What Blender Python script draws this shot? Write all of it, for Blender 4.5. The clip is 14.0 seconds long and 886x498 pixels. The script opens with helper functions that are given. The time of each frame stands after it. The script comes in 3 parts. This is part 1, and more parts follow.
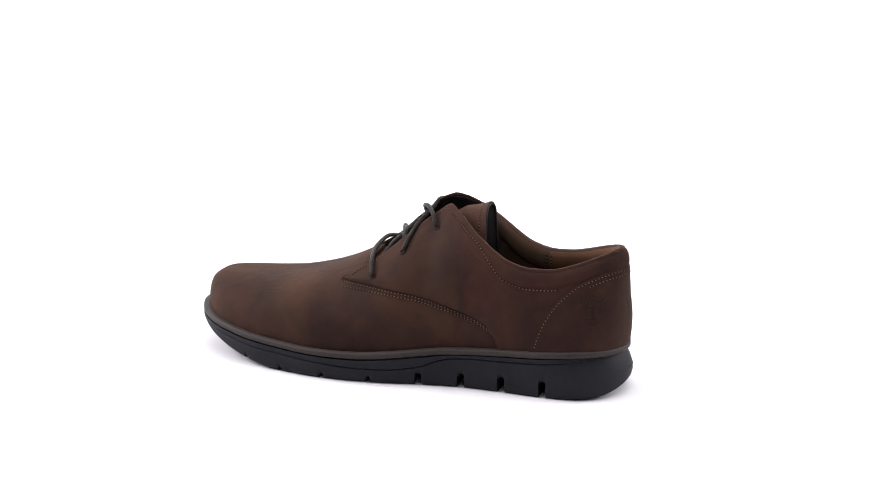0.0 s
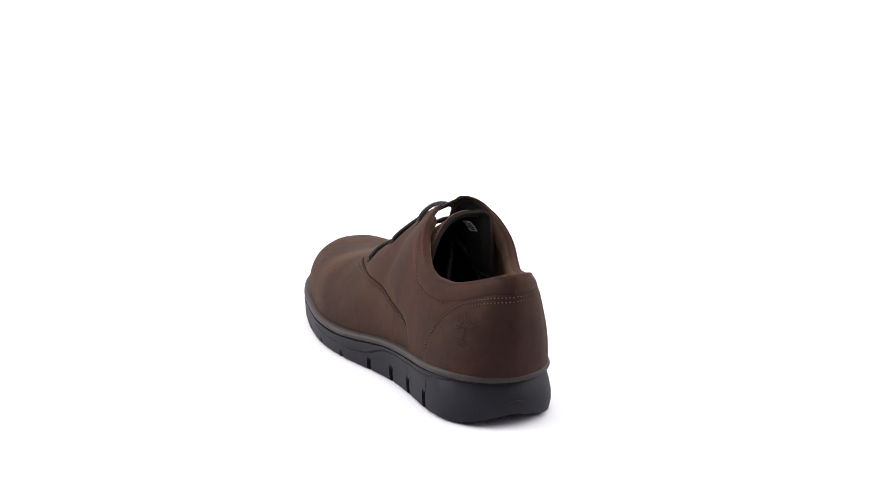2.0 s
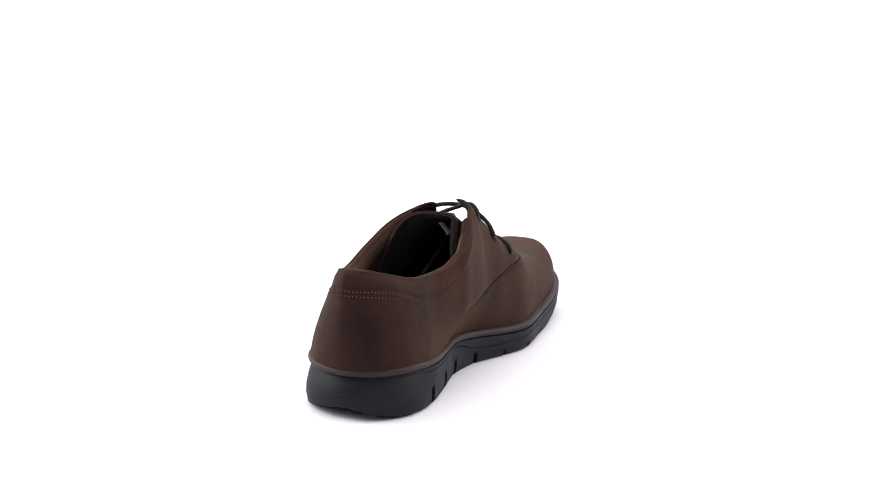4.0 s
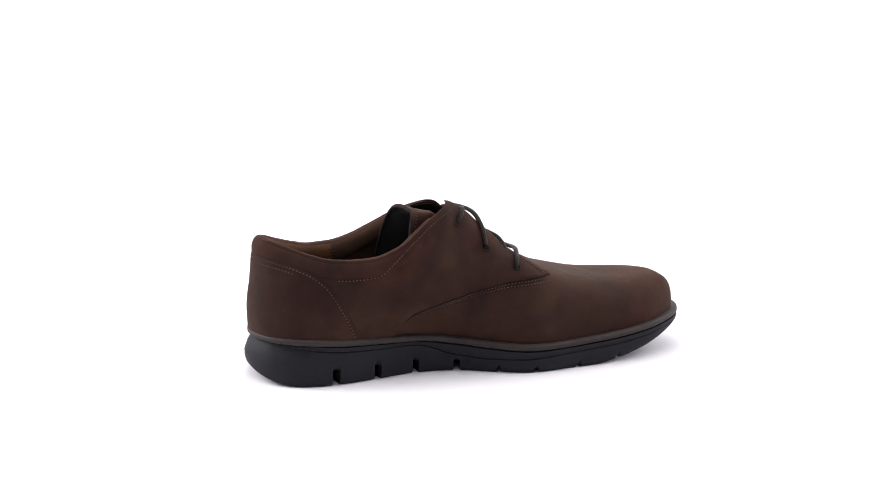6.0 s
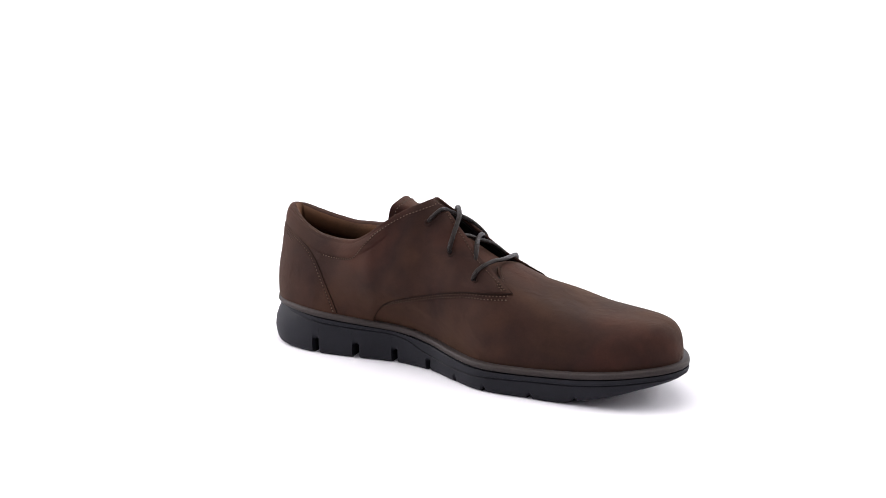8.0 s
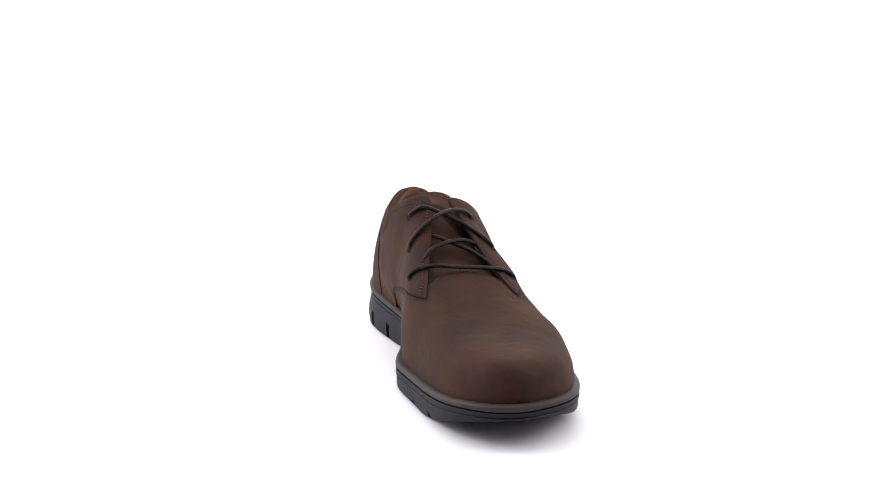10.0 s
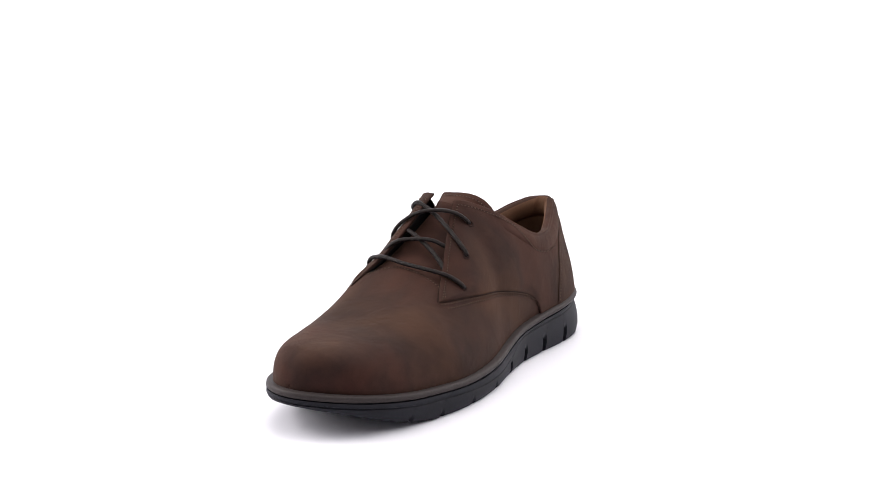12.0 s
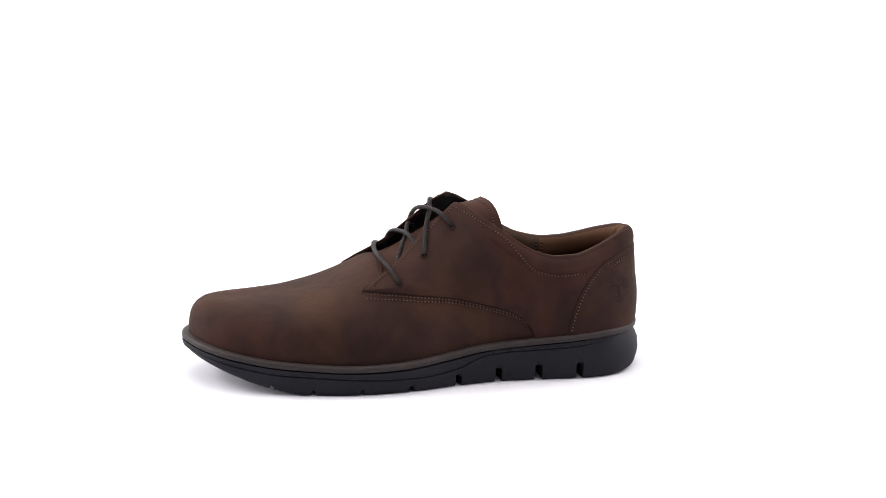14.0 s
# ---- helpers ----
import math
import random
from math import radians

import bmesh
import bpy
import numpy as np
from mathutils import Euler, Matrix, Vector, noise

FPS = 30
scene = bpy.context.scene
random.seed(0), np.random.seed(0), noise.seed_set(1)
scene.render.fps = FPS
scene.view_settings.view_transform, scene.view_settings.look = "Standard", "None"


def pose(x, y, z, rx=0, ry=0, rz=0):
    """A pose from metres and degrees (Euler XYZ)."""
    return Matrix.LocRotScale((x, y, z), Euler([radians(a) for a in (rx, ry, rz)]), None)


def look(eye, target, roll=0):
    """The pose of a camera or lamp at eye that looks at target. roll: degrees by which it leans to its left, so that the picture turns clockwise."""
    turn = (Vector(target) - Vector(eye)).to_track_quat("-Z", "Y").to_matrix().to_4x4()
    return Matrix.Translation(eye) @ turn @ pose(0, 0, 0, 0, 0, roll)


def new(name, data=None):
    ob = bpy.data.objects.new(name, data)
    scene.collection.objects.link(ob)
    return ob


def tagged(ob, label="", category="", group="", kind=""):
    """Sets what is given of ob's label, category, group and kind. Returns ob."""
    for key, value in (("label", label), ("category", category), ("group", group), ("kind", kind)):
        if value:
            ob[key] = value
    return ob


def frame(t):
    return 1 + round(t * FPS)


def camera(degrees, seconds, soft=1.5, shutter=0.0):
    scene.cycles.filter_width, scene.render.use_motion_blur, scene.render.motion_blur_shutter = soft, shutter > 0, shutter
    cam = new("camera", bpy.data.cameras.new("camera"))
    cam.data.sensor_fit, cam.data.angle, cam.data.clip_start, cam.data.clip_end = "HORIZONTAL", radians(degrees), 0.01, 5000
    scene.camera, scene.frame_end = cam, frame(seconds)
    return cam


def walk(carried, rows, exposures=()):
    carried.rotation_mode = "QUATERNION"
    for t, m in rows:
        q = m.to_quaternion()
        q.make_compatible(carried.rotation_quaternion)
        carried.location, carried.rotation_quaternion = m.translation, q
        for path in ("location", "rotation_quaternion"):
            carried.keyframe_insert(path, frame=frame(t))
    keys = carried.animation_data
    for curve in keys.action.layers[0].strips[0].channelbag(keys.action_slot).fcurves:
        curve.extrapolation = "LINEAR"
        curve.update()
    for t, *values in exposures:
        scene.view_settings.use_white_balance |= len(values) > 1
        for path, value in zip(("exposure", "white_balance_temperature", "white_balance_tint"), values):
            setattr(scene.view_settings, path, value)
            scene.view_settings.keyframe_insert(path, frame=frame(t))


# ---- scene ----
# ---- camera ----
cam = camera(30.21, 14.0, soft=0.75)
EYE = Vector((0.0, -1.0495, 0.3502))
YAW, PITCH, ROLL = radians(0.0154), radians(-14.559), 0.943
AHEAD = Vector((-math.sin(YAW) * math.cos(PITCH), math.cos(YAW) * math.cos(PITCH), math.sin(PITCH)))
STAND = look(EYE, EYE + AHEAD, ROLL)
walk(cam, [(0.0, STAND), (14.0, STAND)])

# ---- light: a white photo tent ----
world = bpy.data.worlds.new("white_tent")
world.use_nodes = True
scene.world = world
sky = world.node_tree.nodes["Background"]
sky.inputs["Color"].default_value = (0.94, 0.92, 1.0, 1.0)
sky.inputs["Strength"].default_value = 0.32


def area_lamp(place, target, size_x, size_y, watts, colour=(1, 1, 1)):
    data = bpy.data.lights.new("area_lamp", "AREA")
    data.shape, data.size, data.size_y = "RECTANGLE", size_x, size_y
    data.energy, data.color = watts, colour
    ob = new("area_lamp", data)
    ob.matrix_world = look(place, target)
    return ob


area_lamp((0.0, 1.2, 2.3), (0.0, 1.2, 0.0), 6.0, 7.0, 150.0, (1.0, 0.99, 0.98))
# added fill with no known source: keeps the upper backdrop white
area_lamp((0.0, 2.4, 2.2), (0.0, 4.2, 0.9), 4.5, 0.8, 120.0)
# added warm fill overhead, no known lamp: lifts upward faces against the sides
area_lamp((0.0, 0.1, 1.3), (0.0, 0.0, 0.0), 1.1, 0.9, 8.0, (1.0, 0.96, 0.9))
area_lamp((-1.4, 0.25, 0.75), (0.0, 0.0, 0.05), 1.0, 1.0, 34.0, (1.0, 0.97, 0.97))
area_lamp((1.4, 0.35, 0.75), (0.0, 0.0, 0.05), 1.0, 1.0, 20.0, (1.0, 0.97, 0.97))


# ---- materials ----
def material(name, colour, rough, spread=0.25, scale=30.0, grain=900.0, bump=0.15, relief=0.0002,
             sheen=0.0, second=None, specular=0.5, patch=None, fleck=0.4):
    mat = bpy.data.materials.new(name)
    mat.use_nodes = True
    tree = mat.node_tree
    nodes, links = tree.nodes, tree.links
    shader = nodes["Principled BSDF"]
    coords = nodes.new("ShaderNodeTexCoord")
    large = nodes.new("ShaderNodeTexNoise")
    large.inputs["Scale"].default_value = scale
    large.inputs["Detail"].default_value = 6.0
    large.inputs["Roughness"].default_value = 0.6
    fine = nodes.new("ShaderNodeTexNoise")
    fine.inputs["Scale"].default_value = grain
    fine.inputs["Detail"].default_value = 3.0
    for n in (large, fine):
        links.new(coords.outputs["Object"], n.inputs["Vector"])
    ramp = nodes.new("ShaderNodeValToRGB")
    low = [c * (1 - spread) for c in colour]
    high = second if second else [c * (1 + spread) for c in colour]
    ramp.color_ramp.elements[0].position, ramp.color_ramp.elements[1].position = 0.36, 0.64
    ramp.color_ramp.elements[0].color = (*low, 1)
    ramp.color_ramp.elements[1].color = (*high, 1)
    links.new(large.outputs["Fac"], ramp.inputs["Fac"])
    tone = ramp.outputs["Color"]
    if patch:
        broad = nodes.new("ShaderNodeTexNoise")
        broad.inputs["Scale"].default_value = 15.0
        broad.inputs["Detail"].default_value = 3.0
        links.new(coords.outputs["Object"], broad.inputs["Vector"])
        broad.inputs["Distortion"].default_value = 0.6
        tones = nodes.new("ShaderNodeValToRGB")
        tones.color_ramp.elements[0].position, tones.color_ramp.elements[1].position = 0.36, 0.66
        tones.color_ramp.elements[0].color = (*patch[0], 1)
        tones.color_ramp.elements[1].color = (*patch[2], 1)
        middle = tones.color_ramp.elements.new(0.5)
        middle.color = (*patch[1], 1)
        links.new(broad.outputs["Fac"], tones.inputs["Fac"])
        blend = nodes.new("ShaderNodeMix")
        blend.data_type = "RGBA"
        blend.inputs["Factor"].default_value = 0.4
        links.new(tone, blend.inputs["A"])
        links.new(tones.outputs["Color"], blend.inputs["B"])
        tone = blend.outputs["Result"]
    mix = nodes.new("ShaderNodeMix")
    mix.data_type, mix.blend_type = "RGBA", "OVERLAY"
    mix.inputs["Factor"].default_value = fleck
    links.new(tone, mix.inputs["A"])
    links.new(fine.outputs["Fac"], mix.inputs["B"])
    links.new(mix.outputs["Result"], shader.inputs["Base Color"])
    span = nodes.new("ShaderNodeMapRange")
    span.inputs["To Min"].default_value = max(0.02, rough - 0.08)
    span.inputs["To Max"].default_value = min(1.0, rough + 0.08)
    links.new(large.outputs["Fac"], span.inputs["Value"])
    links.new(span.outputs["Result"], shader.inputs["Roughness"])
    knock = nodes.new("ShaderNodeBump")
    knock.inputs["Strength"].default_value = bump
    knock.inputs["Distance"].default_value = relief
    links.new(fine.outputs["Fac"], knock.inputs["Height"])
    links.new(knock.outputs["Normal"], shader.inputs["Normal"])
    if patch:
        # shallow creases of worn leather
        crease = nodes.new("ShaderNodeTexNoise")
        crease.inputs["Scale"].default_value = 70.0
        crease.inputs["Detail"].default_value = 4.0
        crease.inputs["Distortion"].default_value = 1.2
        links.new(coords.outputs["Object"], crease.inputs["Vector"])
        dent = nodes.new("ShaderNodeBump")
        dent.inputs["Strength"].default_value = 0.5
        dent.inputs["Distance"].default_value = 0.0012
        links.new(crease.outputs["Fac"], dent.inputs["Height"])
        links.new(dent.outputs["Normal"], knock.inputs["Normal"])
    shader.inputs["Specular IOR Level"].default_value = specular
    shader.inputs["Sheen Weight"].default_value = sheen
    shader.inputs["Sheen Roughness"].default_value = 0.6
    shader.inputs["Sheen Tint"].default_value = (0.42, 0.28, 0.17, 1)
    return mat


LEATHER = material("brown_nubuck", (0.0258, 0.0116, 0.0102), 0.75, 0.4, 24.0, 1500.0, 0.4, 0.0003, 0.1,
                   (0.0365, 0.0168, 0.0122), 0.07,
                   ((0.0410, 0.0142, 0.0108), (0.0170, 0.0086, 0.0088), (0.0415, 0.0195, 0.0120)))
LINING = material("tan_lining_leather", (0.076, 0.034, 0.017), 0.75, 0.2, 30.0, 1300.0, 0.25, 0.00025, 0.0, None, 0.2)
DARK_LINING = material("dark_textile_lining", (0.046, 0.0255, 0.0165), 0.9, 0.2, 40.0, 1800.0, 0.5, 0.0004, 0.1, None, 0.2)
BLACK_LINING = material("black_textile_lining", (0.014, 0.0128, 0.0128), 0.9, 0.2, 40.0, 1800.0, 0.5, 0.0004, 0.0, None, 0.15)
RUBBER = material("black_rubber", (0.0104, 0.0104, 0.0142), 0.58, 0.15, 40.0, 1200.0, 0.12, 0.0001, 0.0, None, 0.13)
WELT = material("taupe_rubber_welt", (0.03, 0.0235, 0.023), 0.55, 0.12, 40.0, 900.0, 0.15, 0.0002, 0.0, None, 0.15)
LACE = material("waxed_lace", (0.0112, 0.0078, 0.0072), 0.36, 0.3, 90.0, 1500.0, 0.8, 0.0008, 0.0, None, 0.11)
THREAD = material("tan_thread", (0.088, 0.052, 0.034), 0.8, 0.2, 60.0, 3000.0, 0.2, 0.0002)
EMBLEM = material("pressed_leather", (0.0185, 0.0092, 0.0074), 0.85, 0.2, 60.0, 2000.0, 0.2, 0.0002, 0.0, None, 0.1)
# brown for needle holes and for shade painted along cut edges
EDGE = material("hole_and_edge_shade", (0.016, 0.0085, 0.0065), 0.8, 0.2, 60.0, 2000.0, 0.1, 0.0001, 0.0, None, 0.05)
LABEL = material("white_label", (0.75, 0.75, 0.76), 0.6, 0.04, 60.0, 2000.0, 0.1, 0.0001)
INK = material("label_print", (0.05, 0.05, 0.05), 0.6, 0.1)
PAPER = material("white_paper", (0.70, 0.69, 0.735), 0.8, 0.01, 3.0, 300.0, 0.02, 0.0001, 0.0, None, 0.1, None, 0.02)
MM = 0.001


# ---- mesh helpers ----
def curve(xs, ys):
    """Smooth curve through a few stations, without overshoot."""
    xs, ys = np.array(xs, float), np.array(ys, float)
    h, d = np.diff(xs), np.diff(ys) / np.diff(xs)
    m = np.zeros(len(xs))
    for i in range(1, len(xs) - 1):
        if d[i - 1] * d[i] > 0:
            w1, w2 = 2 * h[i] + h[i - 1], h[i] + 2 * h[i - 1]
            m[i] = (w1 + w2) / (w1 / d[i - 1] + w2 / d[i])
    m[0], m[-1] = d[0], d[-1]

    def at(x):
        x = np.clip(np.asarray(x, float), xs[0], xs[-1])
        i = np.clip(np.searchsorted(xs, x) - 1, 0, len(xs) - 2)
        t = (x - xs[i]) / h[i]
        return ((2 * t ** 3 - 3 * t ** 2 + 1) * ys[i] + (t ** 3 - 2 * t ** 2 + t) * h[i] * m[i]
                + (-2 * t ** 3 + 3 * t ** 2) * ys[i + 1] + (t ** 3 - t ** 2) * h[i] * m[i + 1])
    return at


def step(a, b, x):
    t = np.clip((np.asarray(x, float) - a) / (b - a), 0, 1)
    return t * t * (3 - 2 * t)


def spline(points, n, closed=False):
    """Catmull-Rom through points, n samples a span."""
    p = np.array(points, float)
    k = len(p)
    out = []
    for i in range(k if closed else k - 1):
        if closed:
            a, b, c, d = p[i - 1], p[i], p[(i + 1) % k], p[(i + 2) % k]
        else:
            a, b, c, d = p[max(i - 1, 0)], p[i], p[i + 1], p[min(i + 2, k - 1)]
        for t in np.arange(n) / n:
            out.append(0.5 * (2 * b + (c - a) * t + (2 * a - 5 * b + 4 * c - d) * t * t + (3 * b - a - 3 * c + d) * t ** 3))
    if not closed:
        out.append(p[-1])
    return np.array(out)


def link_mesh(name, verts, faces, mat, parent, label="", smooth=True, sharp=40.0):
    data = bpy.data.meshes.new(name)
    data.from_pydata([tuple(v) for v in np.asarray(verts) * MM], [], faces)
    bm = bmesh.new()
    bm.from_mesh(data)
    bmesh.ops.remove_doubles(bm, verts=bm.verts, dist=0.00001)
    bmesh.ops.recalc_face_normals(bm, faces=bm.faces)
    for f in bm.faces:
        f.smooth = smooth
    for e in bm.edges:
        if len(e.link_faces) == 2 and e.calc_face_angle(0) > radians(sharp):
            e.smooth = False
    bm.to_mesh(data)
    bm.free()
    data.materials.append(mat)
    ob = new(name, data)
    ob.parent = parent
    if label:
        tagged(ob, label)
    return ob


def grid_faces(rows, cols, start=0, close=False):
    faces = []
    for i in range(rows - 1):
        for j in range(cols if close else cols - 1):
            k = (j + 1) % cols
            faces.append((start + i * cols + j, start + i * cols + k, start + (i + 1) * cols + k, start + (i + 1) * cols + j))
    return faces


def tube(points, radius, sides=10, ends=True):
    """A round cord along points, with closed, slightly rounded ends."""
    p = np.array(points, float)
    t = np.gradient(p, axis=0)
    t /= np.linalg.norm(t, axis=1, keepdims=True)
    up = np.array([0.0, 0.0, 1.0])
    verts = []
    r = np.full(len(p), radius, float)
    if ends:
        r[0] = r[-1] = radius * 0.72
    for i in range(len(p)):
        side = np.cross(t[i], up)
        side /= max(np.linalg.norm(side), 1e-6)
        top = np.cross(side, t[i])
        for k in range(sides):
            a = 2 * math.pi * k / sides
            k_r = r[i] * (1 + 0.07 * math.cos(2 * a + 2.1 * i))
            verts.append(p[i] + k_r * (math.cos(a) * side + 0.85 * math.sin(a) * top))
    faces = grid_faces(len(p), sides, 0, True)
    if ends:
        faces += [tuple(range(sides))[::-1], tuple(range((len(p) - 1) * sides, len(p) * sides))]
    return verts, faces


# ---- the shoe's form, in millimetres: x from heel to toe, y to the outer side, z up ----
shoe = new("shoe")
tagged(shoe, "dark brown nubuck leather lace-up shoe with a black rubber sole", "shoe")

OUTLINE = spline([(1.6, 0), (4.6, 13.5), (12.4, 25.5), (26.4, 34.6), (47, 38.6), (75, 38.0), (102, 38.6), (129, 43.4), (160, 51),
                  (193, 53.6), (223, 50), (250, 44.5), (273.6, 34.3), (288.8, 20.8), (298, 5), (301.2, -8), (298.5, -20.2), (289.5, -31.2),
                  (271.2, -41.6), (248, -46.6), (212, -49.8), (181, -52), (158, -44.5), (133, -33.2), (106, -30.0), (78, -35),
                  (49, -39), (26.4, -35), (12.4, -25.5), (4.6, -13.5)], 24, True)
TANGENT = np.roll(OUTLINE, -1, 0) - np.roll(OUTLINE, 1, 0)
TANGENT /= np.linalg.norm(TANGENT, axis=1, keepdims=True)
OUTWARD = np.stack([-TANGENT[:, 1], TANGENT[:, 0]], 1)
TOE = int(np.argmax(OUTLINE[:, 0]))
HEEL = int(np.argmin(OUTLINE[:, 0]))
OUTLINE, OUTWARD = np.roll(OUTLINE, -HEEL, 0), np.roll(OUTWARD, -HEEL, 0)
TOE = (TOE - HEEL) % len(OUTLINE)
HALF = {1: (OUTLINE[:TOE + 1], OUTWARD[:TOE + 1]),
        -1: (np.vstack([OUTLINE[:1], OUTLINE[TOE:][::-1]]), np.vstack([OUTWARD[:1], OUTWARD[TOE:][::-1]]))}
X0, X1 = OUTLINE[0, 0], OUTLINE[TOE, 0]


def edge_point(side, x):
    """A point of the sole's plan outline and its outward direction."""
    pts, out = HALF[side]
    x = np.clip(x, X0, X1)
    y = np.interp(x, pts[:, 0], pts[:, 1])
    nx, ny = np.interp(x, pts[:, 0], out[:, 0]), np.interp(x, pts[:, 0], out[:, 1])
    l = np.hypot(nx, ny)
    return np.array([x, y]), np.array([nx, ny]) / l


welt_top = curve([0, 23, 41, 59, 78, 97, 116, 134, 152, 170, 188, 206, 225, 246, 268, 290, 305],
                 [31.2, 31.4, 30.3, 28.9, 27.6, 26.2, 24.8, 22.4, 20.4, 19.1, 18.8, 19.0, 20.0, 21.6, 24.2, 27.0, 28.5])
sole_bottom = curve([0, 4, 10, 18, 27, 225, 245, 260, 275, 290, 305], [8.0, 4.3, 1.4, -0.2, -0.6, -0.6, 2.3, 6.0, 10.6, 15.2, 19.2])
sole_line = curve([0, 16, 38, 57, 76, 95, 108, 118, 127, 140, 152, 170, 188, 206, 223, 241, 258, 275, 293, 305],
                  [26.2, 25.6, 23.2, 21.6, 20.6, 20.0, 19.0, 16.4, 12.6, 10.2, 9.2, 9.2, 10, 11, 12, 13, 15, 17.5, 20, 21.5])
WELT_HIGH = 4.0
# slots across the sole: place on the middle line, half width, height, slant
SLOTS = [(48.2, 2.5, 10.4, -2.0), (76.4, 2.5, 9.8, -4.6), (103.6, 2.4, 9.0, -6.0), (130.8, 2.2, 7.2, -5.5),
         (159.0, 1.7, 3.6, 2.0), (187.0, 1.9, 3.0, 9.0), (218.0, 1.9, 2.6, 9.0), (246.0, 1.9, 2.4, 6.0)]
slant = curve([0, 20] + [s[0] for s in SLOTS] + [285, 305], [0, 0] + [s[3] for s in SLOTS] + [0, 0])


def slot_height(s):
    for mid, half, up, _ in SLOTS:
        d = abs(s - mid)
        if d < half - 0.005:
            if up > 5:
                return up - half + math.sqrt(max(half * half - d * d, 0))
            return up * (1 - 0.7 * d / half)
    return 0.0


def build_outsole():
    stations = list(X0 + (X1 - X0) * (1 - np.cos(np.pi * np.linspace(0, 1, 130))) / 2)
    for mid, half, up, _ in SLOTS:
        stations = [s for s in stations if abs(s - mid) > half + 0.6]
        stations += [mid + half * f for f in (-1.0, -0.99, -0.92, -0.7, -0.38, 0, 0.38, 0.7, 0.92, 0.99, 1.0)]
    stations.sort()
    verts, cols = [], 0
    for s in stations:
        loop = []
        lift = slot_height(s)
        for side in (1, -1):
            x = s
            for _ in range(4):
                (px, py), n = edge_point(side, x)
                x = float(np.clip(s + slant(s) * py / 100, X0, X1))
            (px, py), n = edge_point(side, x)
            zb, zt, zl = float(sole_bottom(x)) + lift, float(welt_top(x)) - WELT_HIGH, float(sole_line(x))
            heel = 1 - float(step(5, 60, x))
            toe = float(step(270, 303, x))
            rows = [(-16, zb + 0.01), (-3.0, zb), (-1.3 + 1.5 * heel, zb + 0.5), (-0.3 + 2.3 * heel, zb + 1.7)]
            for f in (0.25, 0.5, 0.75):
                z = zb + 1.6 + (zl - 0.9 - zb - 1.6) * f
                rows.append((0.3 + 2.9 * heel * math.sin(math.pi * (0.25 + 0.75 * f)) ** 2 - 0.8 * toe * (1 - f), z))
            rows += [(0.5 - 1.7 * heel, zl - 0.9), (-0.2 - 1.5 * heel, zl - 0.25), (-0.2 - 1.5 * heel, zl + 0.2), (1.0 - 2.2 * heel, zl + 0.7)]
            for f in (0.4, 0.8):
                rows.append((0.9 - 2.5 * heel, zl + 0.7 + (zt - zl - 0.7) * f))
            rows += [(0.7 - 1.9 * heel, zt - 1.0), (-0.9 - 0.9 * heel, zt - 0.75), (-0.9 - 0.9 * heel, zt - 0.1), (-6, zt)]
            pts = [(px + n[0] * o, py + n[1] * o, z) for o, z in rows]
            loop += pts if side == 1 else pts[::-1]
        cols = len(loop)
        verts += loop
    faces = grid_faces(len(stations), cols, 0, True)
    link_mesh("outsole", verts, faces, RUBBER, shoe, "black rubber sole with slots across the tread", sharp=30)


def loop_points(n=260):
    """Outline points, closer together round the toe and heel."""
    u = X0 + (X1 - X0) * (1 - np.cos(np.pi * np.linspace(0, 1, n))) / 2
    out = [edge_point(1, x) for x in u]
    return out + [edge_point(-1, x) for x in u[::-1][1:-1]]


def build_welt():
    verts, cols = [], 0
    for (px, py), n in loop_points():
        z = float(welt_top(px))
        rows = [(-7, -4.0), (0.3, -4.0), (1.0, -3.3), (1.15, -2.2), (0.9, -0.9), (0.2, -0.25), (-1.0, 0.0), (-7, 0.0)]
        cols = len(rows)
        verts += [(px + n[0] * o, py + n[1] * o, z + dz) for o, dz in rows]
    faces = grid_faces(len(verts) // cols, cols, 0, True)
    last = len(verts) - cols
    faces += [(last + j, last + (j + 1) % cols, (j + 1) % cols, j) for j in range(cols)]
    link_mesh("welt", verts, faces, WELT, shoe, "taupe rubber welt strip")


# the upper's base line stands a little inside the sole's outline
def inset(side):
    pts, out = HALF[side]
    d = np.interp(pts[:, 0], [0, 40, 160, 200, 260, 305], [1.8, 3.2, 3.2, 2.3, 2.6, 3.2])[:, None]
    q = pts - out * d
    heel, tip = (X0 + 1.8, 0.0), (X1 - 3.2, pts[-1, 1])
    q = q[np.argsort(q[:, 0])]
    q = q[(q[:, 0] > heel[0] + 0.01) & (q[:, 0] < tip[0] - 0.01)]
    return np.vstack([[heel], q, [tip]])


BASE = {1: inset(1), -1: inset(-1)}
U0, U1 = BASE[1][0, 0], min(BASE[1][-1, 0], BASE[-1][-1, 0])
TIP_Y = (BASE[1][-1, 1] + BASE[-1][-1, 1]) / 2
ridge_y = curve([0, 30, 80, 100, 130, 165, 200, 240, 280, 305], [0, -1, -9.5, -16, -19, -17, -15, -12, -8.5, TIP_Y])
ridge_z = curve([0, 15, 30, 60, 100, 118, 130, 148, 165, 186, 200, 220, 240, 260, 275, 285, 290, 294, 296.5, 298],
                [105.5, 104, 104.5, 108.5, 113.5, 113.5, 108, 92.6, 79.6, 69.2, 62.8, 56.4, 52.6, 51.5, 51.2, 50.3, 48.3, 45.0, 40, 31])
